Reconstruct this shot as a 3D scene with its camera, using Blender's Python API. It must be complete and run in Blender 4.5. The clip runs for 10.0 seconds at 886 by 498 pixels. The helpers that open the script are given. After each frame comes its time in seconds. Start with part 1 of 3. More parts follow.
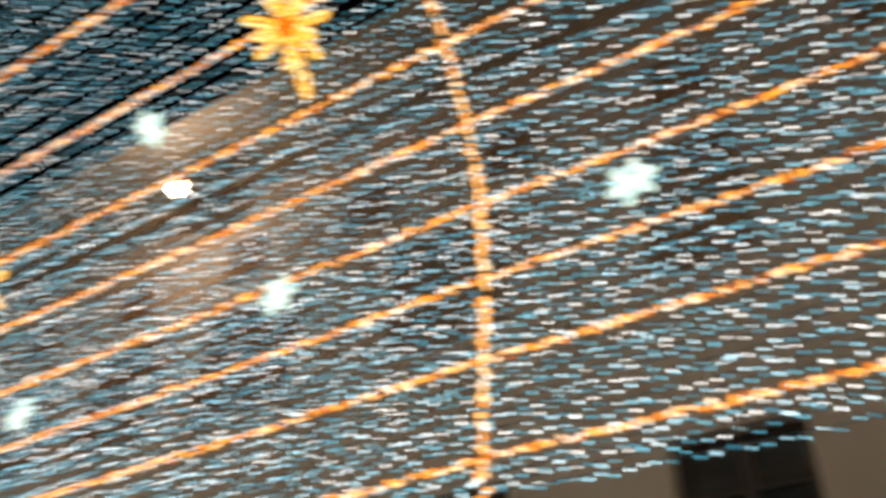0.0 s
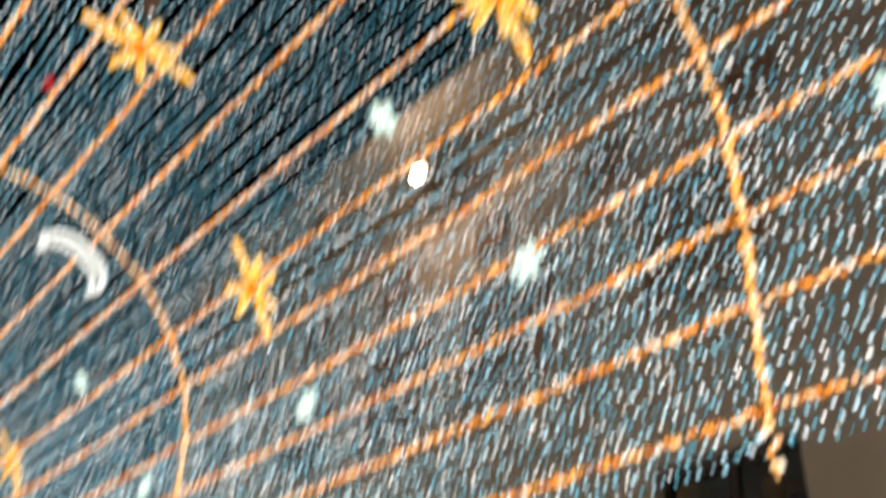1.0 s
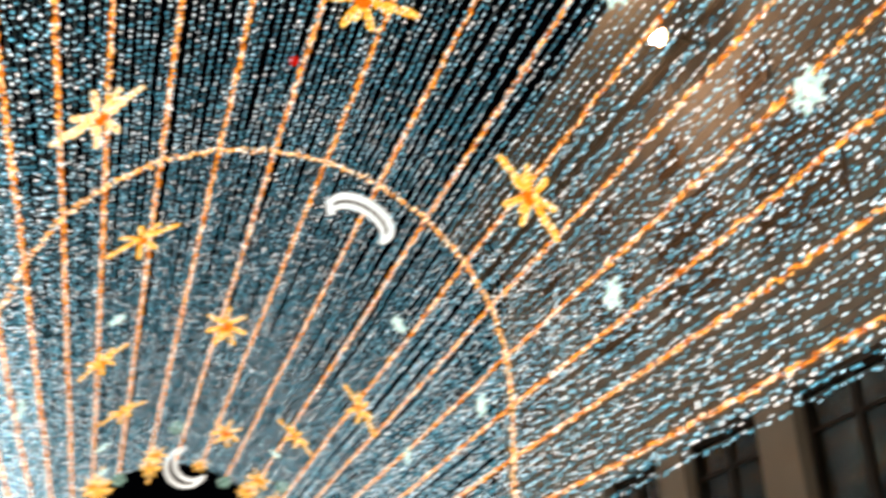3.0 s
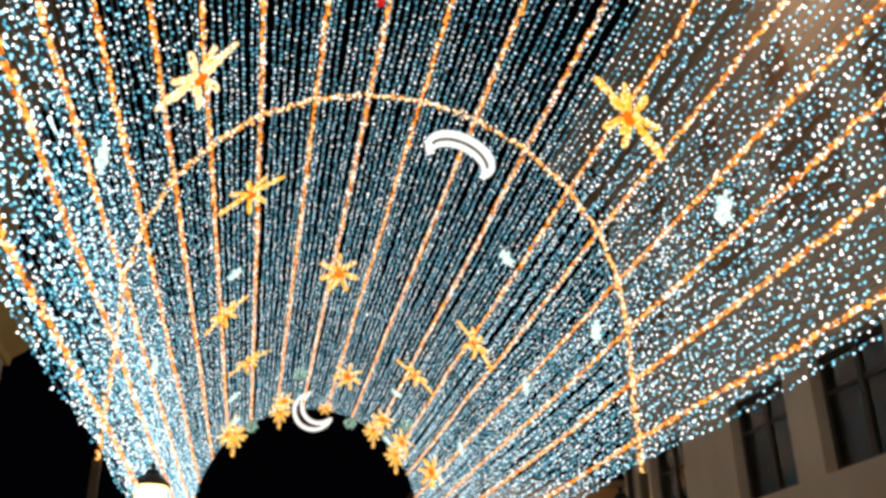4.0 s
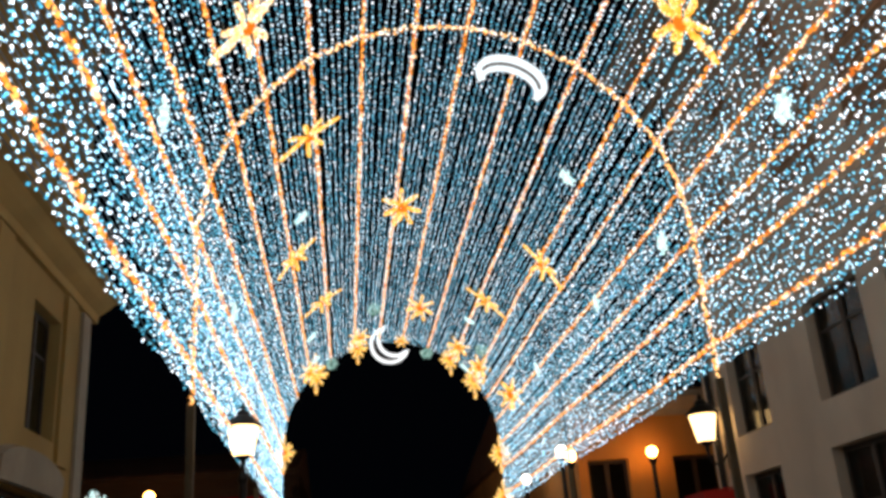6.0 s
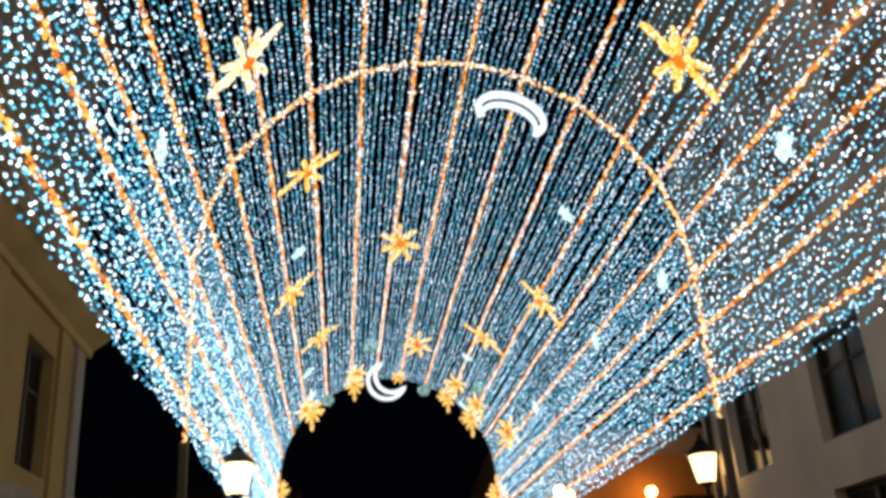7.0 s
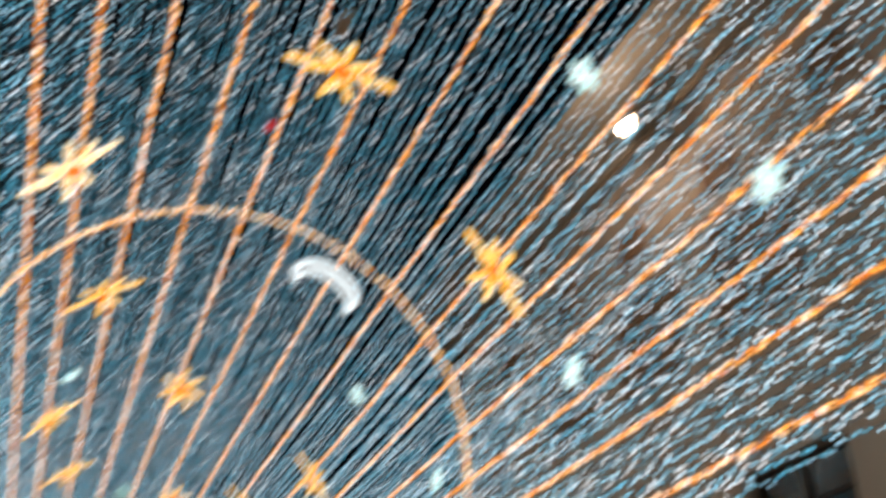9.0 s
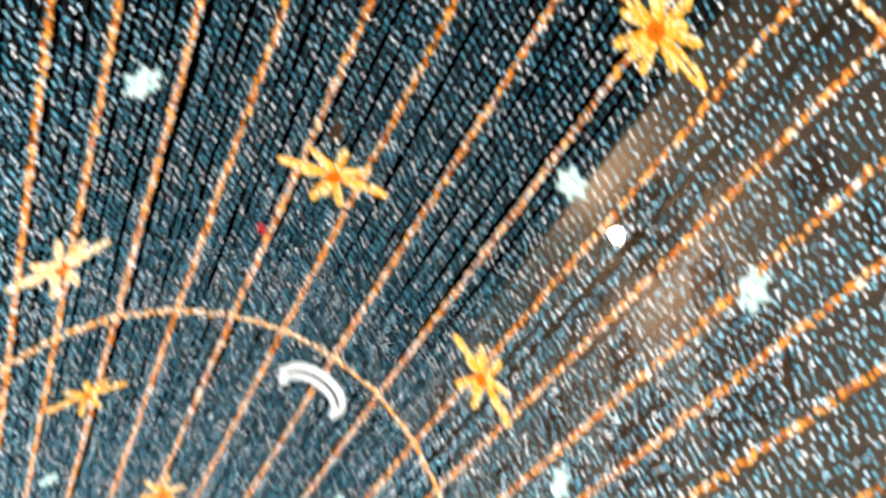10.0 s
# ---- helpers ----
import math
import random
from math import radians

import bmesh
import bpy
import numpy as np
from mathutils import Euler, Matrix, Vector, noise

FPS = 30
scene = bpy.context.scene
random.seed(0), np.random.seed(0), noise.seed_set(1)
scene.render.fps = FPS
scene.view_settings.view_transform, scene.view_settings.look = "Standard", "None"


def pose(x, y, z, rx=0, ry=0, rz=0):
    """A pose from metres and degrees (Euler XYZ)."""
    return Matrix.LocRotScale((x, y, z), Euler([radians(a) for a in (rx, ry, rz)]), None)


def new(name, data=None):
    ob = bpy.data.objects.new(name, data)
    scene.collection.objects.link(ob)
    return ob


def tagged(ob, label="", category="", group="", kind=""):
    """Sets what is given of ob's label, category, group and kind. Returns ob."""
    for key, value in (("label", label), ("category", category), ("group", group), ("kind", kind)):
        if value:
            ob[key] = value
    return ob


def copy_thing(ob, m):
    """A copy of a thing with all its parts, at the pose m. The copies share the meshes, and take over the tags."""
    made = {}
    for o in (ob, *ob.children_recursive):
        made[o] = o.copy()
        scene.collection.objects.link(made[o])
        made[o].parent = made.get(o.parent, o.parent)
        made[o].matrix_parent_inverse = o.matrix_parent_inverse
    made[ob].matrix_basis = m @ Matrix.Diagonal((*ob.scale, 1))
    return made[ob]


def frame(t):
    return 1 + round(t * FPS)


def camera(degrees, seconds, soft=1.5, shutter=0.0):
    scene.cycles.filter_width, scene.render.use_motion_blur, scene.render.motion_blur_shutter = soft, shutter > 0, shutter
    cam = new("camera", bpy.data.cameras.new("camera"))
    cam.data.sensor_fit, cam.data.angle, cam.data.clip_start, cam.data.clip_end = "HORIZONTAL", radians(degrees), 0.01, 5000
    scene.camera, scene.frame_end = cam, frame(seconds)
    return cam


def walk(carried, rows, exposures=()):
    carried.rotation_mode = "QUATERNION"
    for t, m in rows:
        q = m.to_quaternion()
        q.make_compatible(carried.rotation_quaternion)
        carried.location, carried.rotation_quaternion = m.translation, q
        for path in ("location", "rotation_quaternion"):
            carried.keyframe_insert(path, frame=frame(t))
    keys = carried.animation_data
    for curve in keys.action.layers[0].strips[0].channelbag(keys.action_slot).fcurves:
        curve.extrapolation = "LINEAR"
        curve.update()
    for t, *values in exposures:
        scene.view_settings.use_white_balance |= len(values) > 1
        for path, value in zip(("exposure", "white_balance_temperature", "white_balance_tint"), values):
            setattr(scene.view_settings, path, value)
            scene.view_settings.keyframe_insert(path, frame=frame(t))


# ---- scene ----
PATH = [
    (0, -0.015, -0.096, 1.600, 129.04, -1.90, -57.67),
    (0.1, 0.016, -0.117, 1.604, 128.79, -2.63, -55.28),
    (0.4, 0.013, -0.087, 1.593, 127.95, -3.89, -49.54),
    (0.5, 0.012, -0.076, 1.598, 127.73, -4.09, -48.42),
    (0.9, 0.093, -0.027, 1.681, 126.30, -5.12, -41.97),
    (1, 0.104, -0.009, 1.678, 125.93, -4.87, -40.79),
    (1.1, 0.095, 0.012, 1.669, 125.59, -4.67, -39.38),
    (1.4, 0.107, 0.013, 1.677, 124.63, -4.36, -36.62),
    (1.5, 0.085, 0.032, 1.662, 124.42, -4.01, -36.00),
    (1.6, 0.078, 0.023, 1.667, 123.85, -3.78, -34.69),
    (1.9, 0.061, 0.026, 1.634, 122.82, -3.12, -31.86),
    (2, 0.051, 0.015, 1.634, 122.26, -3.05, -30.56),
    (2.1, 0.053, -0.000, 1.634, 121.72, -2.75, -29.06),
    (2.4, 0.045, 0.027, 1.673, 120.43, -2.05, -25.65),
    (2.5, 0.010, 0.031, 1.663, 120.01, -1.70, -24.48),
    (2.7, 0.014, 0.047, 1.658, 119.34, -1.49, -22.22),
    (3.8, 0.028, 0.107, 1.637, 116.78, -0.02, -12.71),
    (3.9, 0.026, 0.105, 1.643, 116.23, 0.27, -12.13),
    (4, 0.029, 0.102, 1.623, 114.79, 0.82, -11.05),
    (4.4, 0.019, 0.062, 1.601, 111.29, 2.43, -8.50),
    (4.5, 0.001, 0.043, 1.598, 110.27, 3.02, -7.78),
    (5, 0.026, -0.007, 1.570, 108.87, 4.09, -6.14),
    (5.5, 0.012, -0.017, 1.556, 109.64, 4.18, -5.65),
    (7, 0.019, 0.074, 1.605, 112.80, 3.71, -5.76),
    (7.5, -0.035, 0.105, 1.591, 114.49, 3.32, -7.16),
    (7.9, -0.055, 0.097, 1.573, 116.19, 2.36, -9.59),
    (8, -0.061, 0.107, 1.582, 116.70, 2.17, -10.41),
    (8.4, -0.040, 0.078, 1.555, 119.23, 0.42, -14.76),
    (8.5, -0.028, 0.058, 1.546, 119.92, -0.03, -16.01),
    (8.6, 0.007, 0.064, 1.549, 120.72, -0.58, -17.30),
    (9, 0.007, 0.054, 1.549, 123.54, -1.90, -22.33),
    (9.1, 0.026, 0.058, 1.557, 124.25, -2.22, -23.34),
    (9.4, 0.005, 0.026, 1.512, 126.28, -2.61, -25.32),
    (9.5, 0.020, 0.022, 1.506, 127.06, -2.75, -25.46),
    (9.9, 0.069, 0.056, 1.542, 129.66, -2.58, -23.79),
    (10, 0.075, 0.055, 1.545, 130.19, -2.51, -23.18),
]
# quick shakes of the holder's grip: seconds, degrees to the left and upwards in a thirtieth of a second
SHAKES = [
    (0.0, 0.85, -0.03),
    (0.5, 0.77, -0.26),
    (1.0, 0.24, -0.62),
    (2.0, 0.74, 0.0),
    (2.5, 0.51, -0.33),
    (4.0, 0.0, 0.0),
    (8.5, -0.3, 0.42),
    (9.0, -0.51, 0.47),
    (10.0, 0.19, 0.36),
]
rows = {frame(t): (t, pose(x, y, z, rx, ry, rz)) for t, x, y, z, rx, ry, rz in PATH}
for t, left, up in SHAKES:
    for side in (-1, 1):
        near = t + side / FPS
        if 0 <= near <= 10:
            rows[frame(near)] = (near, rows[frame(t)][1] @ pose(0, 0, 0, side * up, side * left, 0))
cam = camera(51.0, 10.0, soft=3.4, shutter=1.0)
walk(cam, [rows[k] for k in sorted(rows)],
     exposures=((0.0, 0.3, 7800, 14), (1.0, 0.18, 7900, 15), (2.5, 0.12, 8000, 16), (4.0, 0.15, 7800, 17), (4.5, 0.12, 7950, 18), (5.0, 0.13, 7900, 17), (5.5, 0.22, 7400, 16), (7.0, 0.24, 6450, 13), (8.0, 0.18, 6400, 12), (9.0, 0.1, 6900, 13), (10.0, 0.22, 7450, 15)))

# ---- night sky ----
world = bpy.data.worlds.new("night")
scene.world = world
world.use_nodes = True
bg = world.node_tree.nodes["Background"]
bg.inputs["Color"].default_value = (0.35, 0.5, 0.9, 1)
bg.inputs["Strength"].default_value = 0.0012

# strengths of what shines
LED_POWER = 3.3
ROPE_POWER = 1.75
LANTERN_POWER = 4.0
GLOBE_POWER = 25.0
FLOOD_POWER = 300.0

rng = np.random.default_rng(7)


# ---- materials ----
def base_material(name):
    m = bpy.data.materials.new(name)
    m.use_nodes = True
    nt = m.node_tree
    nt.nodes.clear()
    out = nt.nodes.new("ShaderNodeOutputMaterial")
    return m, nt, out


def surface(name, dark, light, rough=0.8, scale=3.0, fine=60.0, bump=0.15, metal=0.0, spread=0.08, stain=0.3):
    """Two scales of variation, a little random shift per object, and fine relief."""
    m, nt, out = base_material(name)
    n, l = nt.nodes, nt.links
    coord = n.new("ShaderNodeTexCoord")
    big = n.new("ShaderNodeTexNoise")
    big.inputs["Scale"].default_value, big.inputs["Detail"].default_value = scale, 6
    small = n.new("ShaderNodeTexNoise")
    small.inputs["Scale"].default_value, small.inputs["Detail"].default_value = fine, 4
    streak = n.new("ShaderNodeTexNoise")
    streak.inputs["Scale"].default_value, streak.inputs["Detail"].default_value = 1.1, 5
    stretch = n.new("ShaderNodeMapping")
    stretch.inputs["Scale"].default_value = (0.7, 0.7, 0.3)
    l.new(coord.outputs["Object"], stretch.inputs["Vector"])
    l.new(stretch.outputs["Vector"], streak.inputs["Vector"])
    for t in (big, small):
        l.new(coord.outputs["Object"], t.inputs["Vector"])
    mix = n.new("ShaderNodeMix")
    mix.data_type = "RGBA"
    mix.inputs[6].default_value, mix.inputs[7].default_value = (*dark, 1), (*light, 1)
    l.new(big.outputs["Fac"], mix.inputs[0])
    dirt = n.new("ShaderNodeMix")
    dirt.data_type, dirt.blend_type = "RGBA", "MULTIPLY"
    dirt.inputs[0].default_value = stain
    ramp = n.new("ShaderNodeValToRGB")
    ramp.color_ramp.elements[0].position, ramp.color_ramp.elements[1].position = 0.35, 0.62
    ramp.color_ramp.elements[0].color = (0.35, 0.32, 0.28, 1)
    l.new(streak.outputs["Fac"], ramp.inputs[0])
    l.new(mix.outputs[2], dirt.inputs[6])
    l.new(ramp.outputs[0], dirt.inputs[7])
    info = n.new("ShaderNodeObjectInfo")
    vary = n.new("ShaderNodeMapRange")
    vary.inputs[3].default_value, vary.inputs[4].default_value = 1 - spread, 1 + spread
    l.new(info.outputs["Random"], vary.inputs[0])
    hsv = n.new("ShaderNodeHueSaturation")
    l.new(vary.outputs[0], hsv.inputs["Value"])
    l.new(dirt.outputs[2], hsv.inputs["Color"])
    b = n.new("ShaderNodeBump")
    b.inputs["Strength"].default_value, b.inputs["Distance"].default_value = bump, 0.01
    l.new(small.outputs["Fac"], b.inputs["Height"])
    p = n.new("ShaderNodeBsdfPrincipled")
    p.inputs["Roughness"].default_value, p.inputs["Metallic"].default_value = rough, metal
    l.new(hsv.outputs[0], p.inputs["Base Color"])
    l.new(b.outputs[0], p.inputs["Normal"])
    l.new(p.outputs[0], out.inputs[0])
    return m


def glow(name, stops, power, per_island=True, sampled=True):
    """Light of a lamp; stops are (place, colour) over the random number of each bulb."""
    m, nt, out = base_material(name)
    n, l = nt.nodes, nt.links
    e = n.new("ShaderNodeEmission")
    e.inputs["Strength"].default_value = power
    geo = n.new("ShaderNodeNewGeometry" if per_island else "ShaderNodeObjectInfo")
    ramp = n.new("ShaderNodeValToRGB")
    els = ramp.color_ramp.elements
    while len(els) < len(stops):
        els.new(0.5)
    for el, (at, c) in zip(els, stops):
        el.position, el.color = at, (*c, 1)
    l.new(geo.outputs["Random Per Island" if per_island else "Random"], ramp.inputs[0])
    l.new(ramp.outputs[0], e.inputs["Color"])
    l.new(e.outputs[0], out.inputs[0])
    if not sampled:
        m.cycles.emission_sampling = "NONE"
    return m


def glass(name):
    m, nt, out = base_material(name)
    n, l = nt.nodes, nt.links
    fres = n.new("ShaderNodeFresnel")
    fres.inputs[0].default_value = 1.33
    clear = n.new("ShaderNodeBsdfTransparent")
    clear.inputs[0].default_value = (0.55, 0.58, 0.56, 1)
    shine = n.new("ShaderNodeBsdfGlossy")
    shine.inputs["Roughness"].default_value = 0.1
    mix = n.new("ShaderNodeMixShader")
    l.new(fres.outputs[0], mix.inputs[0])
    l.new(clear.outputs[0], mix.inputs[1])
    l.new(shine.outputs[0], mix.inputs[2])
    l.new(mix.outputs[0], out.inputs[0])
    return m


M_LED = glow("cool white bulbs", [(0.0, (0.014, 0.155, 0.25)), (0.35, (0.08, 0.385, 0.555)), (0.7, (0.4, 0.7, 0.9)), (1.0, (0.92, 0.95, 1.0))], LED_POWER)
M_AMBER = glow("amber bulbs", [(0.0, (0.34, 0.075, 0.012)), (0.35, (0.85, 0.27, 0.035)), (0.65, (1.0, 0.46, 0.09)), (0.8, (1.0, 0.6, 0.34)), (0.92, (1.0, 0.85, 0.68)), (1.0, (1, 0.95, 0.92))], ROPE_POWER)
M_ARCH = glow("pale amber bulbs", [(0.0, (0.8, 0.28, 0.06)), (0.5, (1.0, 0.5, 0.15)), (0.8, (1.0, 0.75, 0.45)), (1.0, (0.95, 0.95, 1.0))], ROPE_POWER)
M_PETAL = glow("golden bulbs", [(0.0, (0.95, 0.33, 0.02)), (0.45, (1.0, 0.5, 0.07)), (0.75, (1.0, 0.7, 0.2)), (1.0, (1.0, 0.92, 0.65))], 1.5)
M_CREAM = glow("cream bulbs", [(0.0, (1.0, 0.52, 0.12)), (0.35, (1.0, 0.72, 0.35)), (0.7, (1.0, 0.88, 0.6)), (1.0, (1.0, 0.97, 0.85))], 1.5)
M_HEART = glow("orange red rope light", [(0.0, (0.95, 0.16, 0.01)), (1.0, (1.0, 0.24, 0.02))], 1.0, per_island=False)
M_MOON = glow("white rope light", [(0.0, (0.78, 0.93, 1.0)), (1.0, (0.9, 0.97, 1.0))], 1.15, per_island=False)
M_STAR = glow("pale mint rope light", [(0.0, (0.3, 0.6, 0.58)), (0.5, (0.55, 0.88, 0.88)), (1.0, (0.9, 1.0, 1.0))], 1.3)
M_MINT = glow("mint bulbs", [(0.0, (0.12, 0.3, 0.26)), (0.6, (0.3, 0.58, 0.5)), (1.0, (0.6, 0.85, 0.78))], 0.85)
M_RED = glow("red bulb", [(0.0, (0.8, 0.02, 0.02)), (1.0, (0.9, 0.03, 0.02))], 0.7, per_island=False)
M_SIGN = glow("red sign light", [(0.0, (0.5, 0.006, 0.004)), (1.0, (0.55, 0.008, 0.004))], 0.12, per_island=False)
M_LANTERN = glow("warm lantern light", [(0.0, (1.0, 0.64, 0.26)), (1.0, (1.0, 0.68, 0.3))], LANTERN_POWER, per_island=False)
M_GLOBE = glow("sodium light", [(0.0, (1.0, 0.38, 0.06)), (1.0, (1.0, 0.45, 0.1))], GLOBE_POWER, per_island=False)
M_PALEGLOBE = glow("warm white light", [(0.0, (1.0, 0.8, 0.62)), (1.0, (1.0, 0.84, 0.68))], 8.0, per_island=False)
M_FLOOD = glow("flood light", [(0.0, (1.0, 0.77, 0.6)), (1.0, (1.0, 0.77, 0.6))], FLOOD_POWER, per_island=False)
M_FAIRY = glow("warm fairy bulbs", [(0.0, (0.6, 0.4, 0.1)), (1.0, (1.0, 0.85, 0.45))], 3.0)
M_WIRE = surface("black cable", (0.012, 0.012, 0.013), (0.02, 0.02, 0.02), 0.6, 20, 200, 0.05)
# pale blue tint paints the haze that hangs between the bulb strings
M_HAZECABLE = surface("cable tinted for haze", (0.19, 0.27, 0.31), (0.26, 0.34, 0.38), 0.35, 20, 200, 0.05)
M_POST = surface("olive-grey painted steel", (0.16, 0.12, 0.07), (0.23, 0.175, 0.1), 0.55, 7, 110, 0.12, 0.3)
M_IRON = surface("black cast iron", (0.015, 0.015, 0.016), (0.035, 0.034, 0.033), 0.45, 9, 120, 0.15, 0.6)
M_PLASTER = surface("warm plaster", (0.7, 0.545, 0.4), (0.81, 0.66, 0.5), 0.9, 1.3, 90, 0.2)
M_OCHRE = surface("ochre plaster", (0.46, 0.285, 0.09), (0.56, 0.37, 0.13), 0.9, 1.5, 90, 0.2)
M_STONE = surface("sandstone trim", (0.36, 0.3, 0.22), (0.48, 0.41, 0.31), 0.85, 4, 80, 0.3)
M_BRICKY = surface("rust plaster", (0.55, 0.23, 0.055), (0.66, 0.31, 0.085), 0.9, 1.5, 90, 0.25)
# near-black colour stands in for a wall left in the dark
M_NIGHTWALL = surface("night-darkened plaster", (0.055, 0.034, 0.024), (0.085, 0.052, 0.034), 0.9, 1.5, 90, 0.2)
M_WOOD = surface("dark stained wood", (0.03, 0.018, 0.011), (0.06, 0.036, 0.022), 0.55, 6, 90, 0.2)
M_RUST = surface("weathered rust-brown wood", (0.36, 0.2, 0.11), (0.47, 0.29, 0.16), 0.7, 5, 90, 0.25)
M_TILE = surface("clay roof tile", (0.2, 0.09, 0.05), (0.32, 0.16, 0.09), 0.85, 4, 70, 0.3)
# the gloom of unlit rooms, put into a dark colour
M_UNLIT = surface("unlit room backing", (0.05, 0.045, 0.04), (0.08, 0.07, 0.06), 0.9)
M_ASPHALT = surface("asphalt", (0.04, 0.04, 0.042), (0.065, 0.063, 0.06), 0.85, 1.5, 150, 0.4)
M_PAVE = surface("granite paving", (0.2, 0.19, 0.18), (0.3, 0.29, 0.27), 0.75, 3, 120, 0.25)
M_AWNING = surface("red canvas", (0.6, 0.02, 0.015), (0.72, 0.035, 0.02), 0.8, 4, 200, 0.2)
M_BOX = surface("grey plastic", (0.12, 0.1, 0.09), (0.17, 0.15, 0.13), 0.6, 8, 100, 0.05)
M_GLASS = glass("window glass")


# ---- building blocks ----
def mesh_of(name, bm, material, smooth=False):
    me = bpy.data.meshes.new(name)
    bm.to_mesh(me)
    bm.free()
    me.materials.append(material)
    if smooth:
        for f in me.polygons:
            f.use_smooth = True
    return me


def part(name, bm, material, parent, label="", smooth=False):
    """One bmesh as one mesh object under a thing or a part."""
    me = bm if isinstance(bm, bpy.types.Mesh) else mesh_of(name, bm, material, smooth)
    ob = new(name, me)
    ob.parent = parent
    if label:
        ob["label"] = label
    return ob


def thing(name, at, label, category, group="", kind="", turn=0.0):
    ob = new(name)
    ob.empty_display_size = 0.2
    ob.matrix_basis = pose(*at, 0, 0, turn)
    return tagged(ob, label, category, group, kind)


def add_box(bm, x0, y0, z0, x1, y1, z1, bevel=0.0):
    vs = [bm.verts.new((x, y, z)) for x in (x0, x1) for y in (y0, y1) for z in (z0, z1)]
    fs = [bm.faces.new([vs[i] for i in f]) for f in ((0, 1, 3, 2), (4, 6, 7, 5), (0, 4, 5, 1), (2, 3, 7, 6), (0, 2, 6, 4), (1, 5, 7, 3))]
    if bevel:
        es = list({e for f in fs for e in f.edges})
        bmesh.ops.bevel(bm, geom=es, offset=bevel, segments=2, profile=0.6, affect="EDGES")
    return bm


def box(x0, y0, z0, x1, y1, z1, bevel=0.0):
    return add_box(bmesh.new(), x0, y0, z0, x1, y1, z1, bevel)


def add_tube(bm, points, radius, sides=8, closed=False, caps=True):
    """A tube along points; radius is one number or one for each point."""
    pts = [Vector(p) for p in points]
    radii = radius if isinstance(radius, (list, tuple)) else [radius] * len(pts)
    rings, ref = [], None
    count = len(pts)
    for i, p in enumerate(pts):
        a = pts[(i - 1) % count] if (closed or i > 0) else p
        b = pts[(i + 1) % count] if (closed or i < count - 1) else p
        d = (b - a).normalized()
        if ref is None or abs(ref.dot(d)) > 0.95:
            ref = Vector((0, 0, 1)) if abs(d.z) < 0.9 else Vector((1, 0, 0))
        side = d.cross(ref).normalized()
        up = side.cross(d)
        ref = up
        rings.append([bm.verts.new(p + radii[i] * (math.cos(2 * math.pi * k / sides) * side + math.sin(2 * math.pi * k / sides) * up)) for k in range(sides)])
    for i in range(count if closed else count - 1):
        r0, r1 = rings[i], rings[(i + 1) % count]
        for k in range(sides):
            bm.faces.new((r0[k], r0[(k + 1) % sides], r1[(k + 1) % sides], r1[k]))
    if caps and not closed:
        bm.faces.new(list(reversed(rings[0])))
        bm.faces.new(rings[-1])
    return bm


def add_lathe(bm, profile, at=(0, 0, 0), sides=20):
    """A turned body: profile is (radius, height) from below upwards."""
    rings = [[bm.verts.new((at[0] + r * math.cos(2 * math.pi * k / sides), at[1] + r * math.sin(2 * math.pi * k / sides), at[2] + z)) for k in range(sides)] for r, z in profile]
    for r0, r1 in zip(rings, rings[1:]):
        for k in range(sides):
            bm.faces.new((r0[k], r0[(k + 1) % sides], r1[(k + 1) % sides], r1[k]))
    bm.faces.new(list(reversed(rings[0])))
    bm.faces.new(rings[-1])
    return bm


OCTA_V = np.array([(1, 0, 0), (-1, 0, 0), (0, 1, 0), (0, -1, 0), (0, 0, 1), (0, 0, -1)], float)
OCTA_F = np.array([(0, 2, 4), (2, 1, 4), (1, 3, 4), (3, 0, 4), (2, 0, 5), (1, 2, 5), (3, 1, 5), (0, 3, 5)])


def bulbs_mesh(name, centres, radii, material):
    """Many small faceted bulbs, each its own island and each turned its own way."""
    c, r = np.asarray(centres, float), np.asarray(radii, float)
    count = len(c)
    q = rng.normal(size=(count, 4))
    q /= np.linalg.norm(q, axis=1)[:, None]
    w, x, y, z = q.T
    rot = np.stack([1 - 2 * (y * y + z * z), 2 * (x * y - z * w), 2 * (x * z + y * w), 2 * (x * y + z * w), 1 - 2 * (x * x + z * z), 2 * (y * z - x * w),
                    2 * (x * z - y * w), 2 * (y * z + x * w), 1 - 2 * (x * x + y * y)], axis=1).reshape(count, 3, 3)
    long_axis = OCTA_V * np.array([1.0, 1.0, 1.25])
    v = (np.einsum("nij,kj->nki", rot, long_axis) * r[:, None, None] + c[:, None, :]).reshape(-1, 3)
    f = (OCTA_F[None] + 6 * np.arange(count)[:, None, None]).reshape(-1, 3)
    me = bpy.data.meshes.new(name)
    me.vertices.add(len(v))
    me.vertices.foreach_set("co", v.ravel())
    me.loops.add(f.size)
    me.loops.foreach_set("vertex_index", f.ravel())
    me.polygons.add(len(f))
    me.polygons.foreach_set("loop_start", np.arange(0, f.size, 3))
    me.update(calc_edges=True)
    me.validate()
    me.materials.append(material)
    return me


# ---- plan of the light tunnel ----
CX, CZ, R = 1.24, 5.12, 2.67           # axis of the vault and its radius
ARC = math.pi * R
LEG = 1.5                              # how far the net hangs below the springing
FOOT = 1.62                            # how far the arches reach below it, down to their posts
ARCHES = (-4.7, 2.24, 9.14, 16.06, 23.0)
Y0, Y1 = ARCHES[0], ARCHES[-1]
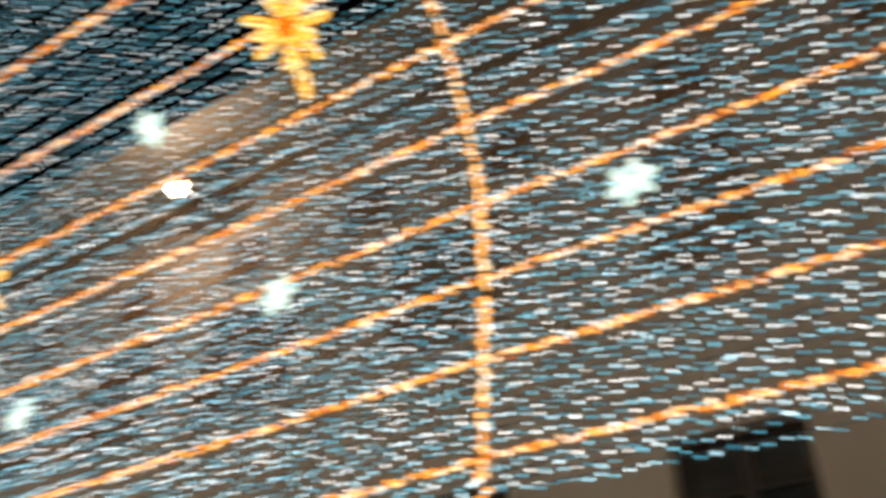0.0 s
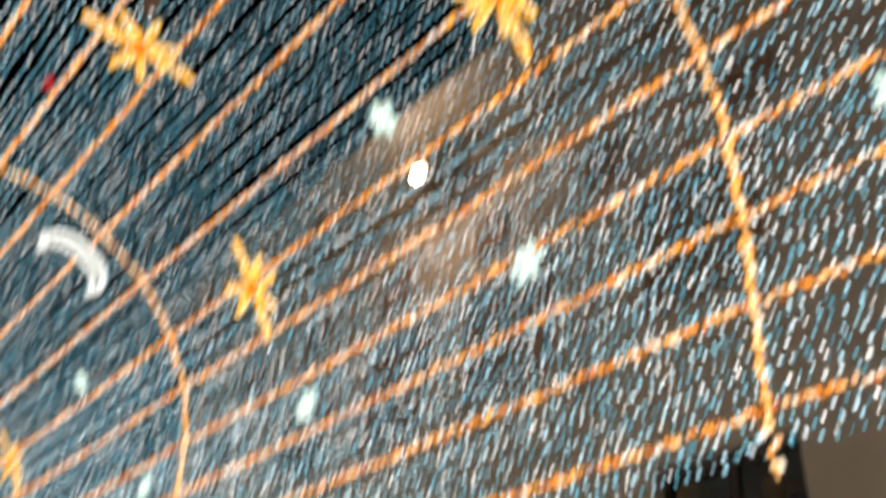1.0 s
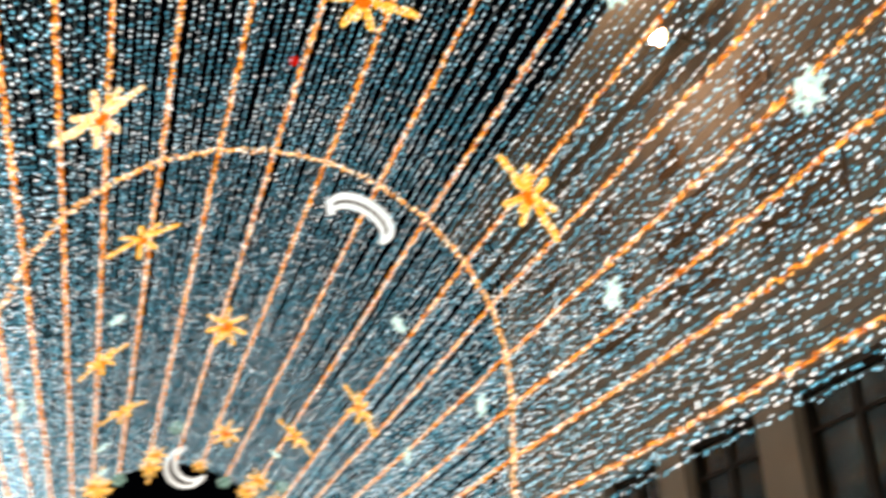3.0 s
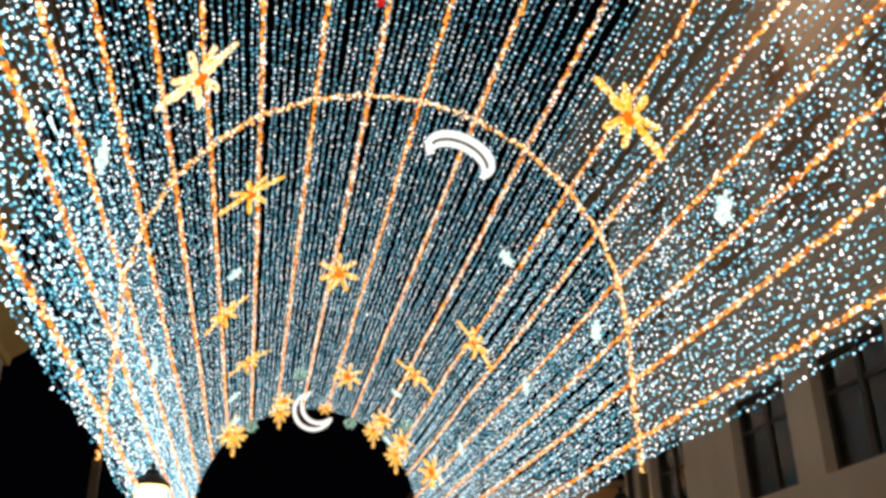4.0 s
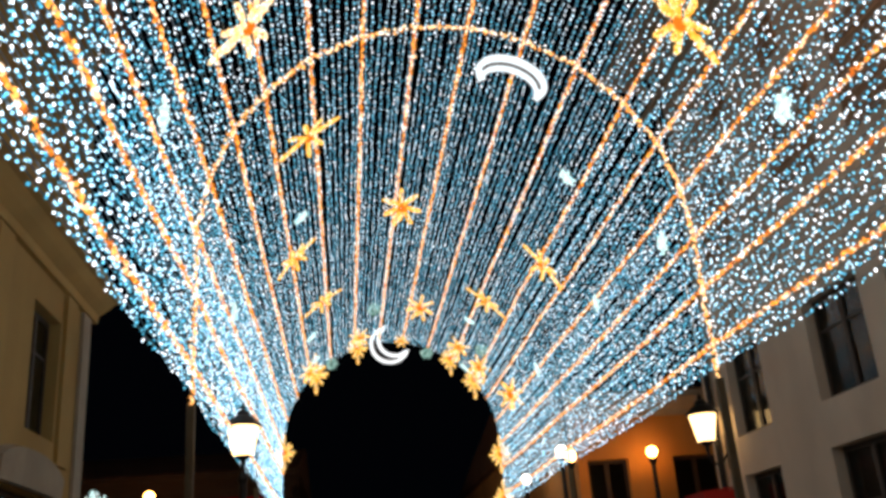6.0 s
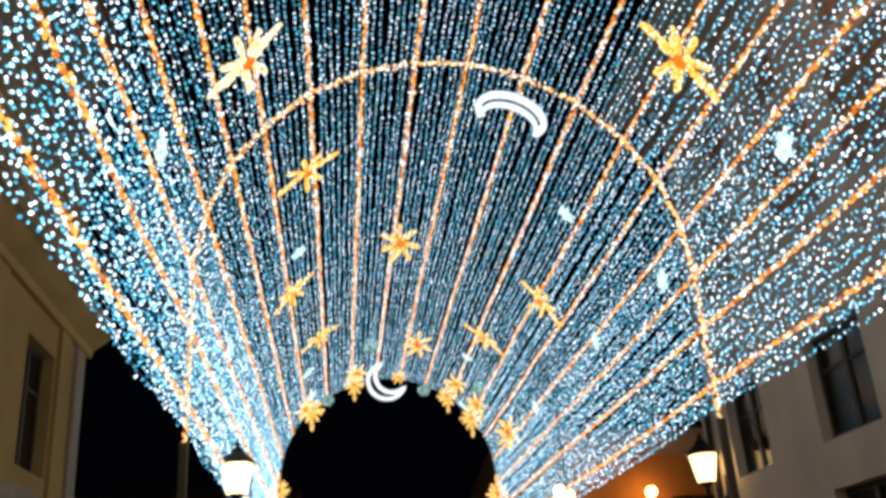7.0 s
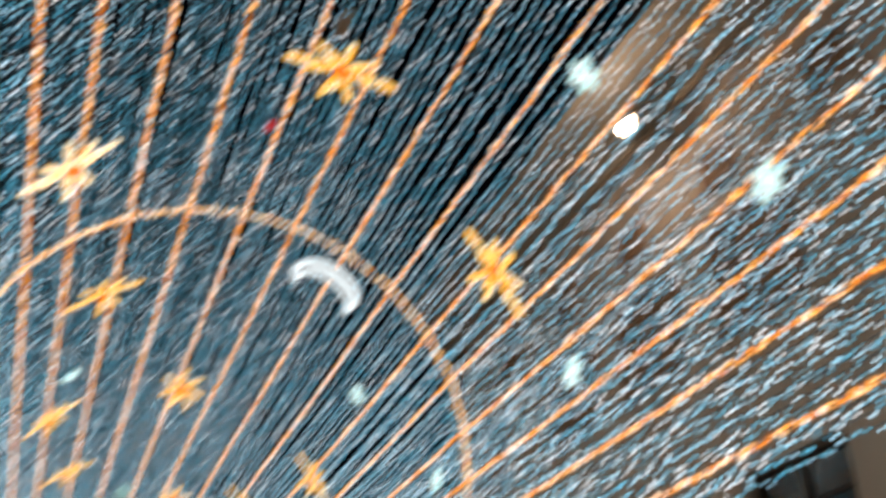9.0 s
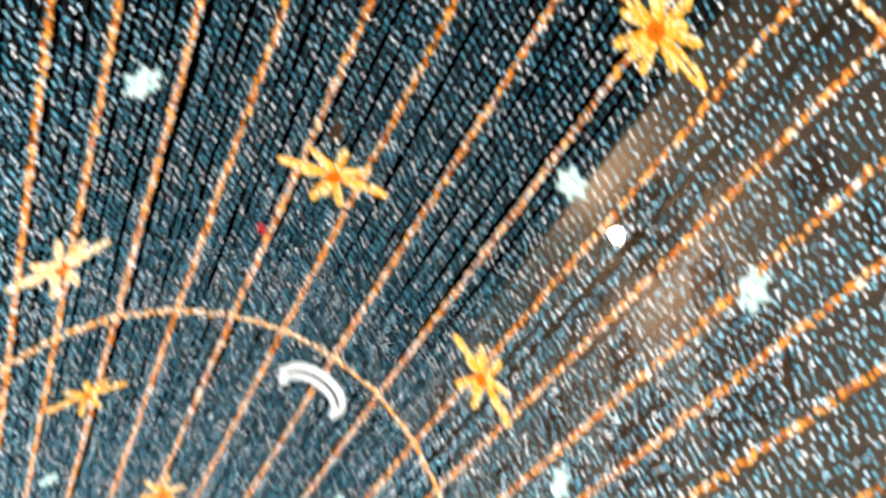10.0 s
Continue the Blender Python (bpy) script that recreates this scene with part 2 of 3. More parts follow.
# garlands along the vault, by their place round the section
ROUND = [math.radians(a) * R for a in (-1.5, 11, 24.3, 37.4, 52.5, 67.5, 82, 95, 108.6, 123, 137.3, 149.5, 163, 177)]
LINES = [-1.27, -0.66] + ROUND + [ARC + 0.5, ARC + 1.27]


def section(s, inset=0.0):
    """Place and inward normal on the section, s metres round it from the springing on the side of the larger house."""
    r = R - inset
    if s < 0:
        return (CX + r, CZ + s), (-1.0, 0.0), (0.0, 1.0)
    if s > ARC:
        return (CX - r, CZ - (s - ARC)), (1.0, 0.0), (0.0, -1.0)
    a = s / R
    return (CX + r * math.cos(a), CZ + r * math.sin(a)), (-math.cos(a), -math.sin(a)), (-math.sin(a), math.cos(a))


def chord(s, inset=0.0):
    """Like section, but with the net drawn straight from garland to garland."""
    for a, b in zip(LINES, LINES[1:]):
        if a <= s <= b:
            p, q, k = section(a, inset)[0], section(b, inset)[0], (s - a) / (b - a)
            return (p[0] + (q[0] - p[0]) * k, p[1] + (q[1] - p[1]) * k)
    return section(s, inset)[0]


def sag(y, deep):
    """Slack of a cable between two arches."""
    k = ((y - Y0) % 6.94) / 6.94
    return -deep * 4 * k * (1 - k)


# ---- ground ----
def flat(name, x0, y0, x1, y1, z0, z1, material, label, category, bevel=0.0):
    ob = new(name, mesh_of(name, box(x0, y0, z0, x1, y1, z1, bevel), material))
    return tagged(ob, label, category, kind="structure")


flat("ground", -400, -400, 400, 400, -0.3, -0.13, M_ASPHALT, "dark asphalt ground under the whole night street", "ground")
flat("road", -0.9, -40, 3.5, 140, -0.13, -0.12, M_ASPHALT, "dark asphalt roadway under the light tunnel", "road")
flat("pavement", -18.0, -40, -0.9, 140, -0.129, 0.0, M_PAVE, "pale granite pavement along the ochre house", "pavement", 0.015)
flat("pavement", 3.5, -40, 22.0, 140, -0.129, 0.0, M_PAVE, "pale granite pavement along the plaster house", "pavement", 0.015)


# ---- houses ----
def wall_mesh(name, length, height, thick, holes, material):
    """A wall in the plane y=0 (front), along x, with holes (x0, z0, x1, z1) going through it to y=thick."""
    xs = sorted({0.0, length, *[h[0] for h in holes], *[h[2] for h in holes]})
    zs = sorted({0.0, height, *[h[1] for h in holes], *[h[3] for h in holes]})
    solid = lambda i, j: 0 <= i < len(xs) - 1 and 0 <= j < len(zs) - 1 and not any(h[0] <= xs[i] and xs[i + 1] <= h[2] and h[1] <= zs[j] and zs[j + 1] <= h[3] for h in holes)
    bm = bmesh.new()
    seen = {}

    def vert(x, y, z):
        key = (round(x, 4), round(y, 4), round(z, 4))
        if key not in seen:
            seen[key] = bm.verts.new((x, y, z))
        return seen[key]

    for i in range(len(xs) - 1):
        for j in range(len(zs) - 1):
            if not solid(i, j):
                continue
            x0, x1, z0, z1 = xs[i], xs[i + 1], zs[j], zs[j + 1]
            bm.faces.new([vert(*p) for p in ((x0, 0, z0), (x1, 0, z0), (x1, 0, z1), (x0, 0, z1))])
            bm.faces.new([vert(*p) for p in ((x0, thick, z0), (x0, thick, z1), (x1, thick, z1), (x1, thick, z0))])
            if not solid(i - 1, j):
                bm.faces.new([vert(*p) for p in ((x0, 0, z0), (x0, 0, z1), (x0, thick, z1), (x0, thick, z0))])
            if not solid(i + 1, j):
                bm.faces.new([vert(*p) for p in ((x1, 0, z0), (x1, thick, z0), (x1, thick, z1), (x1, 0, z1))])
            if not solid(i, j - 1):
                bm.faces.new([vert(*p) for p in ((x0, 0, z0), (x0, thick, z0), (x1, thick, z0), (x1, 0, z0))])
            if not solid(i, j + 1):
                bm.faces.new([vert(*p) for p in ((x0, 0, z1), (x1, 0, z1), (x1, thick, z1), (x0, thick, z1))])
    bmesh.ops.recalc_face_normals(bm, faces=bm.faces)
    return mesh_of(name, bm, material)


def add_window(house, at, w, h, trim, sill=True, turn=0.0, surround=False):
    """A two-leaf window in an opening: its frame, panes and sill. at: foot of the opening's nearer corner on the wall's face."""
    bm = bmesh.new()
    f, d0, d1 = 0.07, 0.16, 0.22
    add_box(bm, 0, d0, 0, f, d1, h)
    add_box(bm, w - f, d0, 0, w, d1, h)
    add_box(bm, f, d0, 0, w - f, d1, f)
    add_box(bm, f, d0, h - f, w - f, d1, h)
    add_box(bm, w / 2 - 0.045, d0 - 0.01, f, w / 2 + 0.045, d1, h - f)
    add_box(bm, f, d0 + 0.005, h * 0.66, w / 2 - 0.045, d1 - 0.005, h * 0.66 + 0.04)
    add_box(bm, w / 2 + 0.045, d0 + 0.005, h * 0.66, w - f, d1 - 0.005, h * 0.66 + 0.04)
    win = part("window", bm, M_WOOD, house, "dark wooden two-leaf window")
    win.matrix_basis = Matrix.Translation(at) @ pose(0, 0, 0, 0, 0, turn)
    for a, b in ((f, w / 2 - 0.045), (w / 2 + 0.045, w - f)):
        pane = part("pane", box(a, d0 + 0.02, f, b, d0 + 0.028, h - f), M_GLASS, win)
        pane.visible_shadow = False
    if sill:
        part("sill", box(-0.1, -0.08, -0.1, w + 0.1, d0, -0.003, 0.012), trim, win, "sandstone sill")
    if surround:
        bm = bmesh.new()
        add_box(bm, -0.14, -0.03, 0.0, -0.003, 0.05, h + 0.14)
        add_box(bm, w + 0.003, -0.03, 0.0, w + 0.14, 0.05, h + 0.14)
        add_box(bm, -0.003, -0.03, h + 0.003, w + 0.003, 0.05, h + 0.16)
        part("surround", bm, trim, win, "sandstone surround")
    return win


def house(name, label, at, turn, length, height, deep, holes, wall, trim, surround=False, cornice=0.35, sills=True, roof_rise=1.6, eave=0.0, attic=0.0):
    """A house whose front runs along its own x from 0 to length, facing -y."""
    h = thing(name, at, label, "building", turn=turn)
    part("wall", wall_mesh("wall", length, height, 0.35, holes, wall), wall, h)
    part("side_wall", box(0, 0.35, 0, 0.35, deep, height), wall, h)
    part("side_wall", box(length - 0.35, 0.35, 0, length, deep, height), wall, h)
    part("back_wall", box(0.35, deep - 0.35, 0, length - 0.35, deep, height), wall, h)
    # unseen sheet added behind the windows, dark in place of shaded rooms
    part("inner_wall", box(0.36, 1.6, 0.1, length - 0.36, 1.7, height - 0.1), M_UNLIT, h)
    bm = bmesh.new()
    # moulded cornice swept along the front
    prof = [(0.0, -0.42), (-0.08, -0.42), (-0.1, -0.3), (-0.55 * cornice, -0.2), (-0.8 * cornice, -0.1), (-cornice, -0.08), (-cornice, 0.06), (0.0, 0.08)]
    rings = [[bm.verts.new((x, y - 0.002, height + z)) for y, z in prof] for x in (-cornice * 0.6, length + cornice * 0.6)]
    for k in range(len(prof) - 1):
        bm.faces.new((rings[0][k], rings[0][k + 1], rings[1][k + 1], rings[1][k]))
    bm.faces.new(rings[0])
    bm.faces.new(list(reversed(rings[1])))
    bmesh.ops.recalc_face_normals(bm, faces=bm.faces)
    part("cornice", bm, trim, h, "moulded cornice")
    if attic:
        base, top = height + 0.085, height + attic
        part("attic_wall", box(0.0, 0.1, base, length, 0.4, top), wall, h, "plain attic wall above the cornice")
        part("attic_wall", box(0.0, 0.4, base, 0.3, deep, top), wall, h)
        part("attic_wall", box(length - 0.3, 0.4, base, length, deep, top), wall, h)
        part("attic_wall", box(0.3, deep - 0.3, base, length - 0.3, deep, top), wall, h)
        part("string_course", box(-0.05, -0.02, top - 0.28, length + 0.05, 0.1 - 0.003, top - 0.1, 0.02), trim, h, "plaster string course")
        height = top
    bm = bmesh.new()
    a = [bm.verts.new(p) for p in ((-0.2, -max(cornice + 0.05, eave), height + 0.085), (length + 0.2, -max(cornice + 0.05, eave), height + 0.085), (length + 0.2, deep + 0.2, height + 0.085), (-0.2, deep + 0.2, height + 0.085))]
    b = [bm.verts.new(p) for p in ((-0.2, deep / 2, height + roof_rise), (length + 0.2, deep / 2, height + roof_rise))]
    bm.faces.new((a[0], a[1], b[1], b[0]))
    bm.faces.new((a[2], a[3], b[0], b[1]))
    bm.faces.new((a[1], a[2], b[1]))
    bm.faces.new((a[3], a[0], b[0]))
    bm.faces.new(list(reversed(a)))
    part("roof", bm, M_TILE, h, "clay tile roof")
    if eave:
        part("fascia", box(-0.2, -eave - 0.03, height + 0.02, length + 0.2, -eave, height + 0.2, 0.008), M_WOOD, h, "dark wooden fascia")
        part("soffit", box(-0.2, -eave + 0.003, height + 0.0, length + 0.2, -cornice - 0.005, height + 0.08, 0.006), trim, h, "sandstone soffit")
    for x0, z0, x1, z1 in holes:
        add_window(h, (x0, 0, z0), x1 - x0, z1 - z0, trim, sills, 0, surround)
    return h


# the large plaster house, front at x = 6.5 facing -x; its own x runs along -y from y = 15.6
RX, REND, RLEN = 6.5, 16.0, 30.0
holes = []
BAYS = ((13.55, 14.87), (10.5, 11.98), (8.4, 9.9), (6.25, 7.78), (3.5, 4.97), (1.0, 2.06), (-2.3, -0.85), (-5.2, -3.75), (-8.1, -6.65), (-11.0, -9.55))
for y0, y1 in BAYS:
    for z0, z1 in ((0.9, 3.08), (3.7, 5.1)):
        holes.append((REND - y1, z0, REND - y0, z1))
house("plaster_house", "tall pale plaster town house with dark windows", (RX, REND, 0), -90, RLEN, 11.0, 9.0, holes, M_PLASTER, M_STONE, cornice=0.3, eave=1.1, sills=False)
big = [o for o in scene.objects if o.name == "plaster_house"][0]


def shutter_window(at, w, h):
    """A window shut with two louvred wooden leaves, set on the wall in a shallow frame."""
    bm = bmesh.new()
    add_box(bm, -0.07, -0.04, -0.07, 0.0, 0.0, h + 0.07)
    add_box(bm, w, -0.04, -0.07, w + 0.07, 0.0, h + 0.07)
    add_box(bm, 0.0, -0.04, -0.07, w, 0.0, 0.0)
    add_box(bm, 0.0, -0.04, h, w, 0.0, h + 0.07)
    win = part("window", bm, M_RUST, big, "rust-brown shuttered window")
    win.matrix_basis = Matrix.Translation(at)
    for a, b in ((0.004, w / 2 - 0.004), (w / 2 + 0.004, w - 0.004)):
        leaf = bmesh.new()
        n = int(h / 0.05)
        rows = [[leaf.verts.new((x, y, h * k / n)) for x, y in ((a, -0.004), (a, -0.03), (a + 0.05, -0.03), (a + 0.055, -0.03 if k % 2 else -0.01), (b - 0.055, -0.03 if k % 2 else -0.01), (b - 0.05, -0.03), (b, -0.03), (b, -0.004))] for k in range(n + 1)]
        for r0, r1 in zip(rows, rows[1:]):
            for k in range(7):
                leaf.faces.new((r0[k], r0[k + 1], r1[k + 1], r1[k]))
        part("shutter", leaf, M_RUST, win, "louvred wooden leaf")


for y0, y1 in BAYS:
    shutter_window((REND - y1 + 0.12, -0.003, 6.75), y1 - y0 - 0.24, 1.35)
for k in range(13):
    shutter_window((REND - 13.5 + 1.97 * k, -0.003, 8.8), 0.42, 0.5)
# square moulding under the eaves, from which the flood lamp hangs
bm = bmesh.new()
add_box(bm, 0.0, -0.34, 10.2, RLEN, -0.26, 10.3, 0.01)
part("moulding", bm, M_STONE, big, "narrow sandstone moulding under the eaves")
# rain pipe at the corner
pipe = bmesh.new()
add_tube(pipe, [(0.42, -0.08, 0.0), (0.42, -0.08, 10.6), (0.42, -0.3, 10.9)], 0.055, 10)
part("rain_pipe", pipe, M_IRON, big, "dark metal rain pipe")

# the lower ochre house, front at x = -4 facing +x; its own x runs along +y to y = 14.9
LX, LEND = -4.0, 14.9
holes = []
for k in range(9):
    b = LEND - 1.4 - 2.9 * k
    holes += [(b - 1.9 + 15, 0.5, b + 15, 3.2), (b - 1.2 + 15, 3.98, b + 15, 5.7)]
house("ochre_house", "ochre plaster house with moulded cornice and tall attic", (LX, -15.0, 0), 90, LEND + 15.0, 6.6, 8.0, holes, M_OCHRE, M_OCHRE, False, 0.45, sills=False, attic=4.6)

ochre = [o for o in scene.objects if o.name == "ochre_house"][0]
part("corner_pilaster", box(LEND + 15 - 0.42, -0.06, 0.0, LEND + 15 - 0.003, -0.003, 6.17, 0.01), M_STONE, ochre, "sandstone corner pilaster")
for x0, z0, x1, z1 in holes:
    if z0 > 2:
        part("panel", box(x1 + 0.1, -0.06, z0 - 0.3, x1 + 0.62, -0.003, 6.17, 0.01), M_OCHRE, ochre, "flat ochre plaster panel beside the window")
        continue
    # segmental hood over the lower windows
    hood, w = bmesh.new(), x1 - x0
    rings = []
    for k in range(13):
        u = k / 12 * 2 - 1
        x, rise = (x0 + x1) / 2 + u * (w / 2 + 0.3), 0.3 * math.sqrt(max(0.0, 1 - 0.92 * u * u))
        rings.append([hood.verts.new(p) for p in ((x, -0.003, z1 + 0.02), (x, -0.1, z1 + 0.02), (x, -0.12, z1 + 0.2 + rise), (x, -0.003, z1 + 0.24 + rise))])
    for r0, r1 in zip(rings, rings[1:]):
        for k in range(4):
            hood.faces.new((r0[k], r0[(k + 1) % 4], r1[(k + 1) % 4], r1[k]))
    hood.faces.new(rings[0])
    hood.faces.new(rings[-1])
    bmesh.ops.recalc_face_normals(hood, faces=hood.faces)
    part("hood", hood, M_STONE, ochre, "curved sandstone hood")

# across the side street
holes = [(0.21, 0.1, 1.11, 4.1), (2.1, 0.1, 3.15, 4.1), (4.6, 0.4, 5.8, 3.4)]
house("rust_house", "rust-coloured house lit by sodium lamps", (5.0, 19.8, 0), 0, 14.0, 5.4, 20.0, holes, M_BRICKY, M_STONE)
# walls and trim both take the darkened colour, so the house stays unlit
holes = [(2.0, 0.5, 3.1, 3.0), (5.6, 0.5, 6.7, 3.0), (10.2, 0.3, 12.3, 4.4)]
house("dim_house", "dim low house far down the dark street", (-14.5, 28.5, 0), 0, 13.0, 5.4, 12.0, holes, M_NIGHTWALL, M_NIGHTWALL)

# ---- the light tunnel ----
STEP = 0.079
ys_wire = np.linspace(Y0, Y1, 41)


def light_net(s0, s1):
    """The strings of cool white bulbs hung between two garlands."""
    net = thing("light_net", (0, Y0, 0), "hanging net strip of cool white bulb strings", "string lights", "nets of the light tunnel")
    count = max(2, round((s1 - s0) / (0.047 if s0 > 8.2 else 0.056 if s0 > 7.5 else 0.06 if s0 < 0.4 else 0.07 if s0 < 1.8 else STEP)))
    centres = []
    for k in range(count):
        s = s0 + (k + 0.5) * (s1 - s0) / count + rng.normal(0, 0.009)
        x, z = chord(s)
        loose = 0.008 if 1.8 < s < 6.5 else 0.014
        pitch = 0.074 if s < 1.8 else 0.09
        deep = rng.uniform(0.02, 0.07)
        wave, phase = rng.uniform(0.004, 0.012), rng.uniform(0, 6.28)
        bm = bmesh.new()
        pts = [(x + wave * math.sin(1.7 * y + phase), y - Y0, z + sag(y, deep)) for y in ys_wire]
        # thickened and pale, so the gaps between strings fill with painted haze
        add_tube(bm, pts, 0.0042, 3, caps=False)
        part("string", bm, M_HAZECABLE, net, "thin plastic cable tinted pale for the haze between bulbs")
        y = Y0 + rng.uniform(0, 0.11)
        while y < Y1:
            centres.append((x + wave * math.sin(1.7 * y + phase) + rng.normal(0, loose), y - Y0, z + sag(y, deep) - 0.008 + rng.normal(0, loose)))
            y += pitch * rng.uniform(0.85, 1.15)
    c = np.array(centres)
    me = bulbs_mesh("bulb_chain", c, rng.uniform(0.0085, 0.0135, len(c)), M_LED)
    ob = part("bulb_chain", me, M_LED, net, "small cool white bulbs")
    ob["kind"] = "stuff"
    return net


def garland_points(path, step, loose):
    """Bulbs bunched round a path of points."""
    out = []
    for a, b in zip(path, path[1:]):
        a, b = np.array(a), np.array(b)
        length = np.linalg.norm(b - a)
        count = max(1, int(length / step))
        k = (np.arange(count) + rng.uniform(0, 1, count))[:, None] / count
        out.append(a + (b - a) * k + rng.normal(0, loose, (count, 3)))
    return np.concatenate(out)


def garland(s):
    g = thing("light_garland", (0, Y0, 0), "thick garland of amber bulbs along the vault", "string lights", "garlands of the light tunnel")
    x, z = section(s, 0.02)[0]
    deep = rng.uniform(0.02, 0.05)
    path = [(x, y - Y0, z + sag(y, deep)) for y in ys_wire]
    part("cable", add_tube(bmesh.new(), path, 0.006, 5), M_WIRE, g, "black cable")
    c = garland_points(path, 0.024, 0.009)
    swell = 1 + 0.15 * np.sin(c[:, 1] * rng.uniform(17, 23) + rng.uniform(0, 6)) * np.sin(c[:, 1] * 4.3 + rng.uniform(0, 6))
    me = bulbs_mesh("bulb_chain", c, rng.uniform(0.0145, 0.024, len(c)) * swell, M_AMBER)
    ob = part("bulb_chain", me, M_AMBER, g, "amber bulbs")
    ob["kind"] = "stuff"


def arch(y, lit, label):
    a = thing("light_arch", (CX, y, 0), label, "light arch", "arches of the light tunnel")
    path = [(CX + R, CZ - FOOT)] + [section(s)[0] for s in LINES] + [(CX - R, CZ - FOOT)]
    ring = [(x - CX, 0.0, z) for x, z in path]
    part("tube", add_tube(bmesh.new(), ring, 0.02, 6), M_WIRE, a, "thin dark steel arch")
    if lit == "amber":
        c = garland_points([(0.994 * x, -0.025, z) for x, _, z in ring], 0.02, 0.014)
        me = bulbs_mesh("bulb_chain", c, rng.uniform(0.015, 0.026, len(c)), M_ARCH)
        ob = part("bulb_chain", me, M_ARCH, a, "pale amber bulbs")
        ob["kind"] = "stuff"
    elif lit == "white":
        top = [section(k)[0] for k in np.linspace(3.2, 4.3, 12)]
        c = garland_points([(x - CX, -0.03, z - 0.03) for x, z in top], 0.05, 0.012)
        me = bulbs_mesh("bulb_chain", c, rng.uniform(0.012, 0.02, len(c)), M_LED)
        ob = part("bulb_chain", me, M_LED, a, "short run of white bulbs")
        ob["kind"] = "stuff"
    for side in (-1, 1):
        x = side * R
        part("post", box(x - 0.038, -0.038, 0.0, x + 0.038, 0.038, CZ - FOOT, 0.008), M_POST, a, "olive-grey painted steel post")
        part("base_plate", box(x - 0.16, -0.16, 0.0, x + 0.16, 0.16, 0.025, 0.006), M_POST, a, "steel base plate")


edges = [-LEG] + LINES + [ARC + LEG]
for s0, s1 in zip(edges, edges[1:]):
    light_net(s0, s1)
for s in LINES:
    garland(s)
for y, lit in zip(ARCHES, ("amber", "amber", "amber", "white", "")):
    arch(y, lit, {"amber": "stilted steel arch wound with pale amber bulbs on two posts", "white": "stilted steel arch with a few white bulbs on two posts",
                  "": "plain stilted steel arch on two posts at the tunnel mouth"}[lit])


# ---- rope-light figures on the vault ----
def on_vault(s, y, inset=0.07, spin=0.0):
    """A pose on the inside of the vault: local x runs round the section, y along the tunnel, z inwards."""
    (x, z), (nx, nz), (tx, tz) = section(s, inset)
    m = Matrix(((tx, 0, nx, x), (0, 1, 0, y), (tz, 0, nz, z), (0, 0, 0, 1)))
    if m.to_3x3().determinant() < 0:
        m = Matrix(((-tx, 0, nx, x), (0, 1, 0, y), (-tz, 0, nz, z), (0, 0, 0, 1)))
    return m @ pose(0, 0, 0, 0, 0, spin)


def petal_mesh(inner, outer, width, material):
    """A slim loop of closely set bulbs."""
    mid, half = (inner + outer) / 2, (outer - inner) / 2
    loop = [(mid + half * math.cos(a), width * math.sin(a) * (1 + 0.25 * math.cos(a)), 0.0) for a in np.linspace(0, 2 * math.pi, 17)[:-1]]
    c = garland_points(loop + loop[:1], 0.013, 0.005)
    return bulbs_mesh("petal", c, rng.uniform(0.013, 0.024, len(c)), material)


def make_flower(m, scale=1.0, tails=(0, 180), label="yellow rope-light flower with orange heart and two long petals", material=M_PETAL):
    f = thing("light_flower", (0, 0, 0), label, "light figure", "flowers of the light tunnel")
    heart = bmesh.new()
    for r in (0.03, 0.065):
        add_tube(heart, [(r * math.cos(a), r * math.sin(a), 0.012) for a in np.linspace(0, 2 * math.pi, 15)[:-1]], 0.018, 6, closed=True)
    part("heart", heart, M_HEART, f, "orange red heart", True).matrix_basis = pose(0, 0, 0.03)
    short, long_one = petal_mesh(0.08, 0.32, 0.024, material), petal_mesh(0.08, 0.54, 0.03, material)
    for k in range(12):
        p = part("petal", long_one if k * 30 in tails else short, material, f)
        p.matrix_basis = pose(0, 0, 0, 0, rng.uniform(-6, 2) if k * 30 in tails else (-24, 6)[k % 2] + rng.uniform(-5, 5), k * 30 + (0 if k * 30 in tails else rng.uniform(-5, 5)))
    f.matrix_basis = m @ Matrix.Diagonal((scale, scale, scale, 1))
    return f


first = make_flower(on_vault(4.085, 6.326))
for s, y, spin, k in ((1.594, 7.29, 0, 1.0), (5.885, 10.71, 4, 0.9), (6.365, 14.285, 6, 0.85), (5.878, 17.67, 0, 0.85),
                      (2.25, 17.56, -4, 0.9), (1.577, 14.13, 0, 0.9), (2.36, 3.3, -8, 1.0)):
    copy_thing(first, on_vault(s, y, 0.07, spin) @ Matrix.Identity(4)).scale = (k, k, k)
make_flower(on_vault(6.55, 7.61), 1.0, (0, 180), "cream white rope-light flower with orange heart and two long petals", M_CREAM)
# round blossoms without long petals, tipped towards the entrance
blossom = make_flower(on_vault(4.32, 14.2) @ pose(0, 0, 0, 28), 1.05, (), "round yellow rope-light blossom tipped down from the vault")
for s, y, k in ((3.59, 19.7, 1.0), (0.58, 20.1, 1.1), (4.95, 21.8, 0.8), (6.5, 21.9, 0.85), (2.4, 21.4, 0.85), (1.7, 21.5, 0.9), (3.85, 22.6, 0.6)):
    copy_thing(blossom, on_vault(s, y) @ pose(0, 0, 0, 28)).scale = (k, k, k)
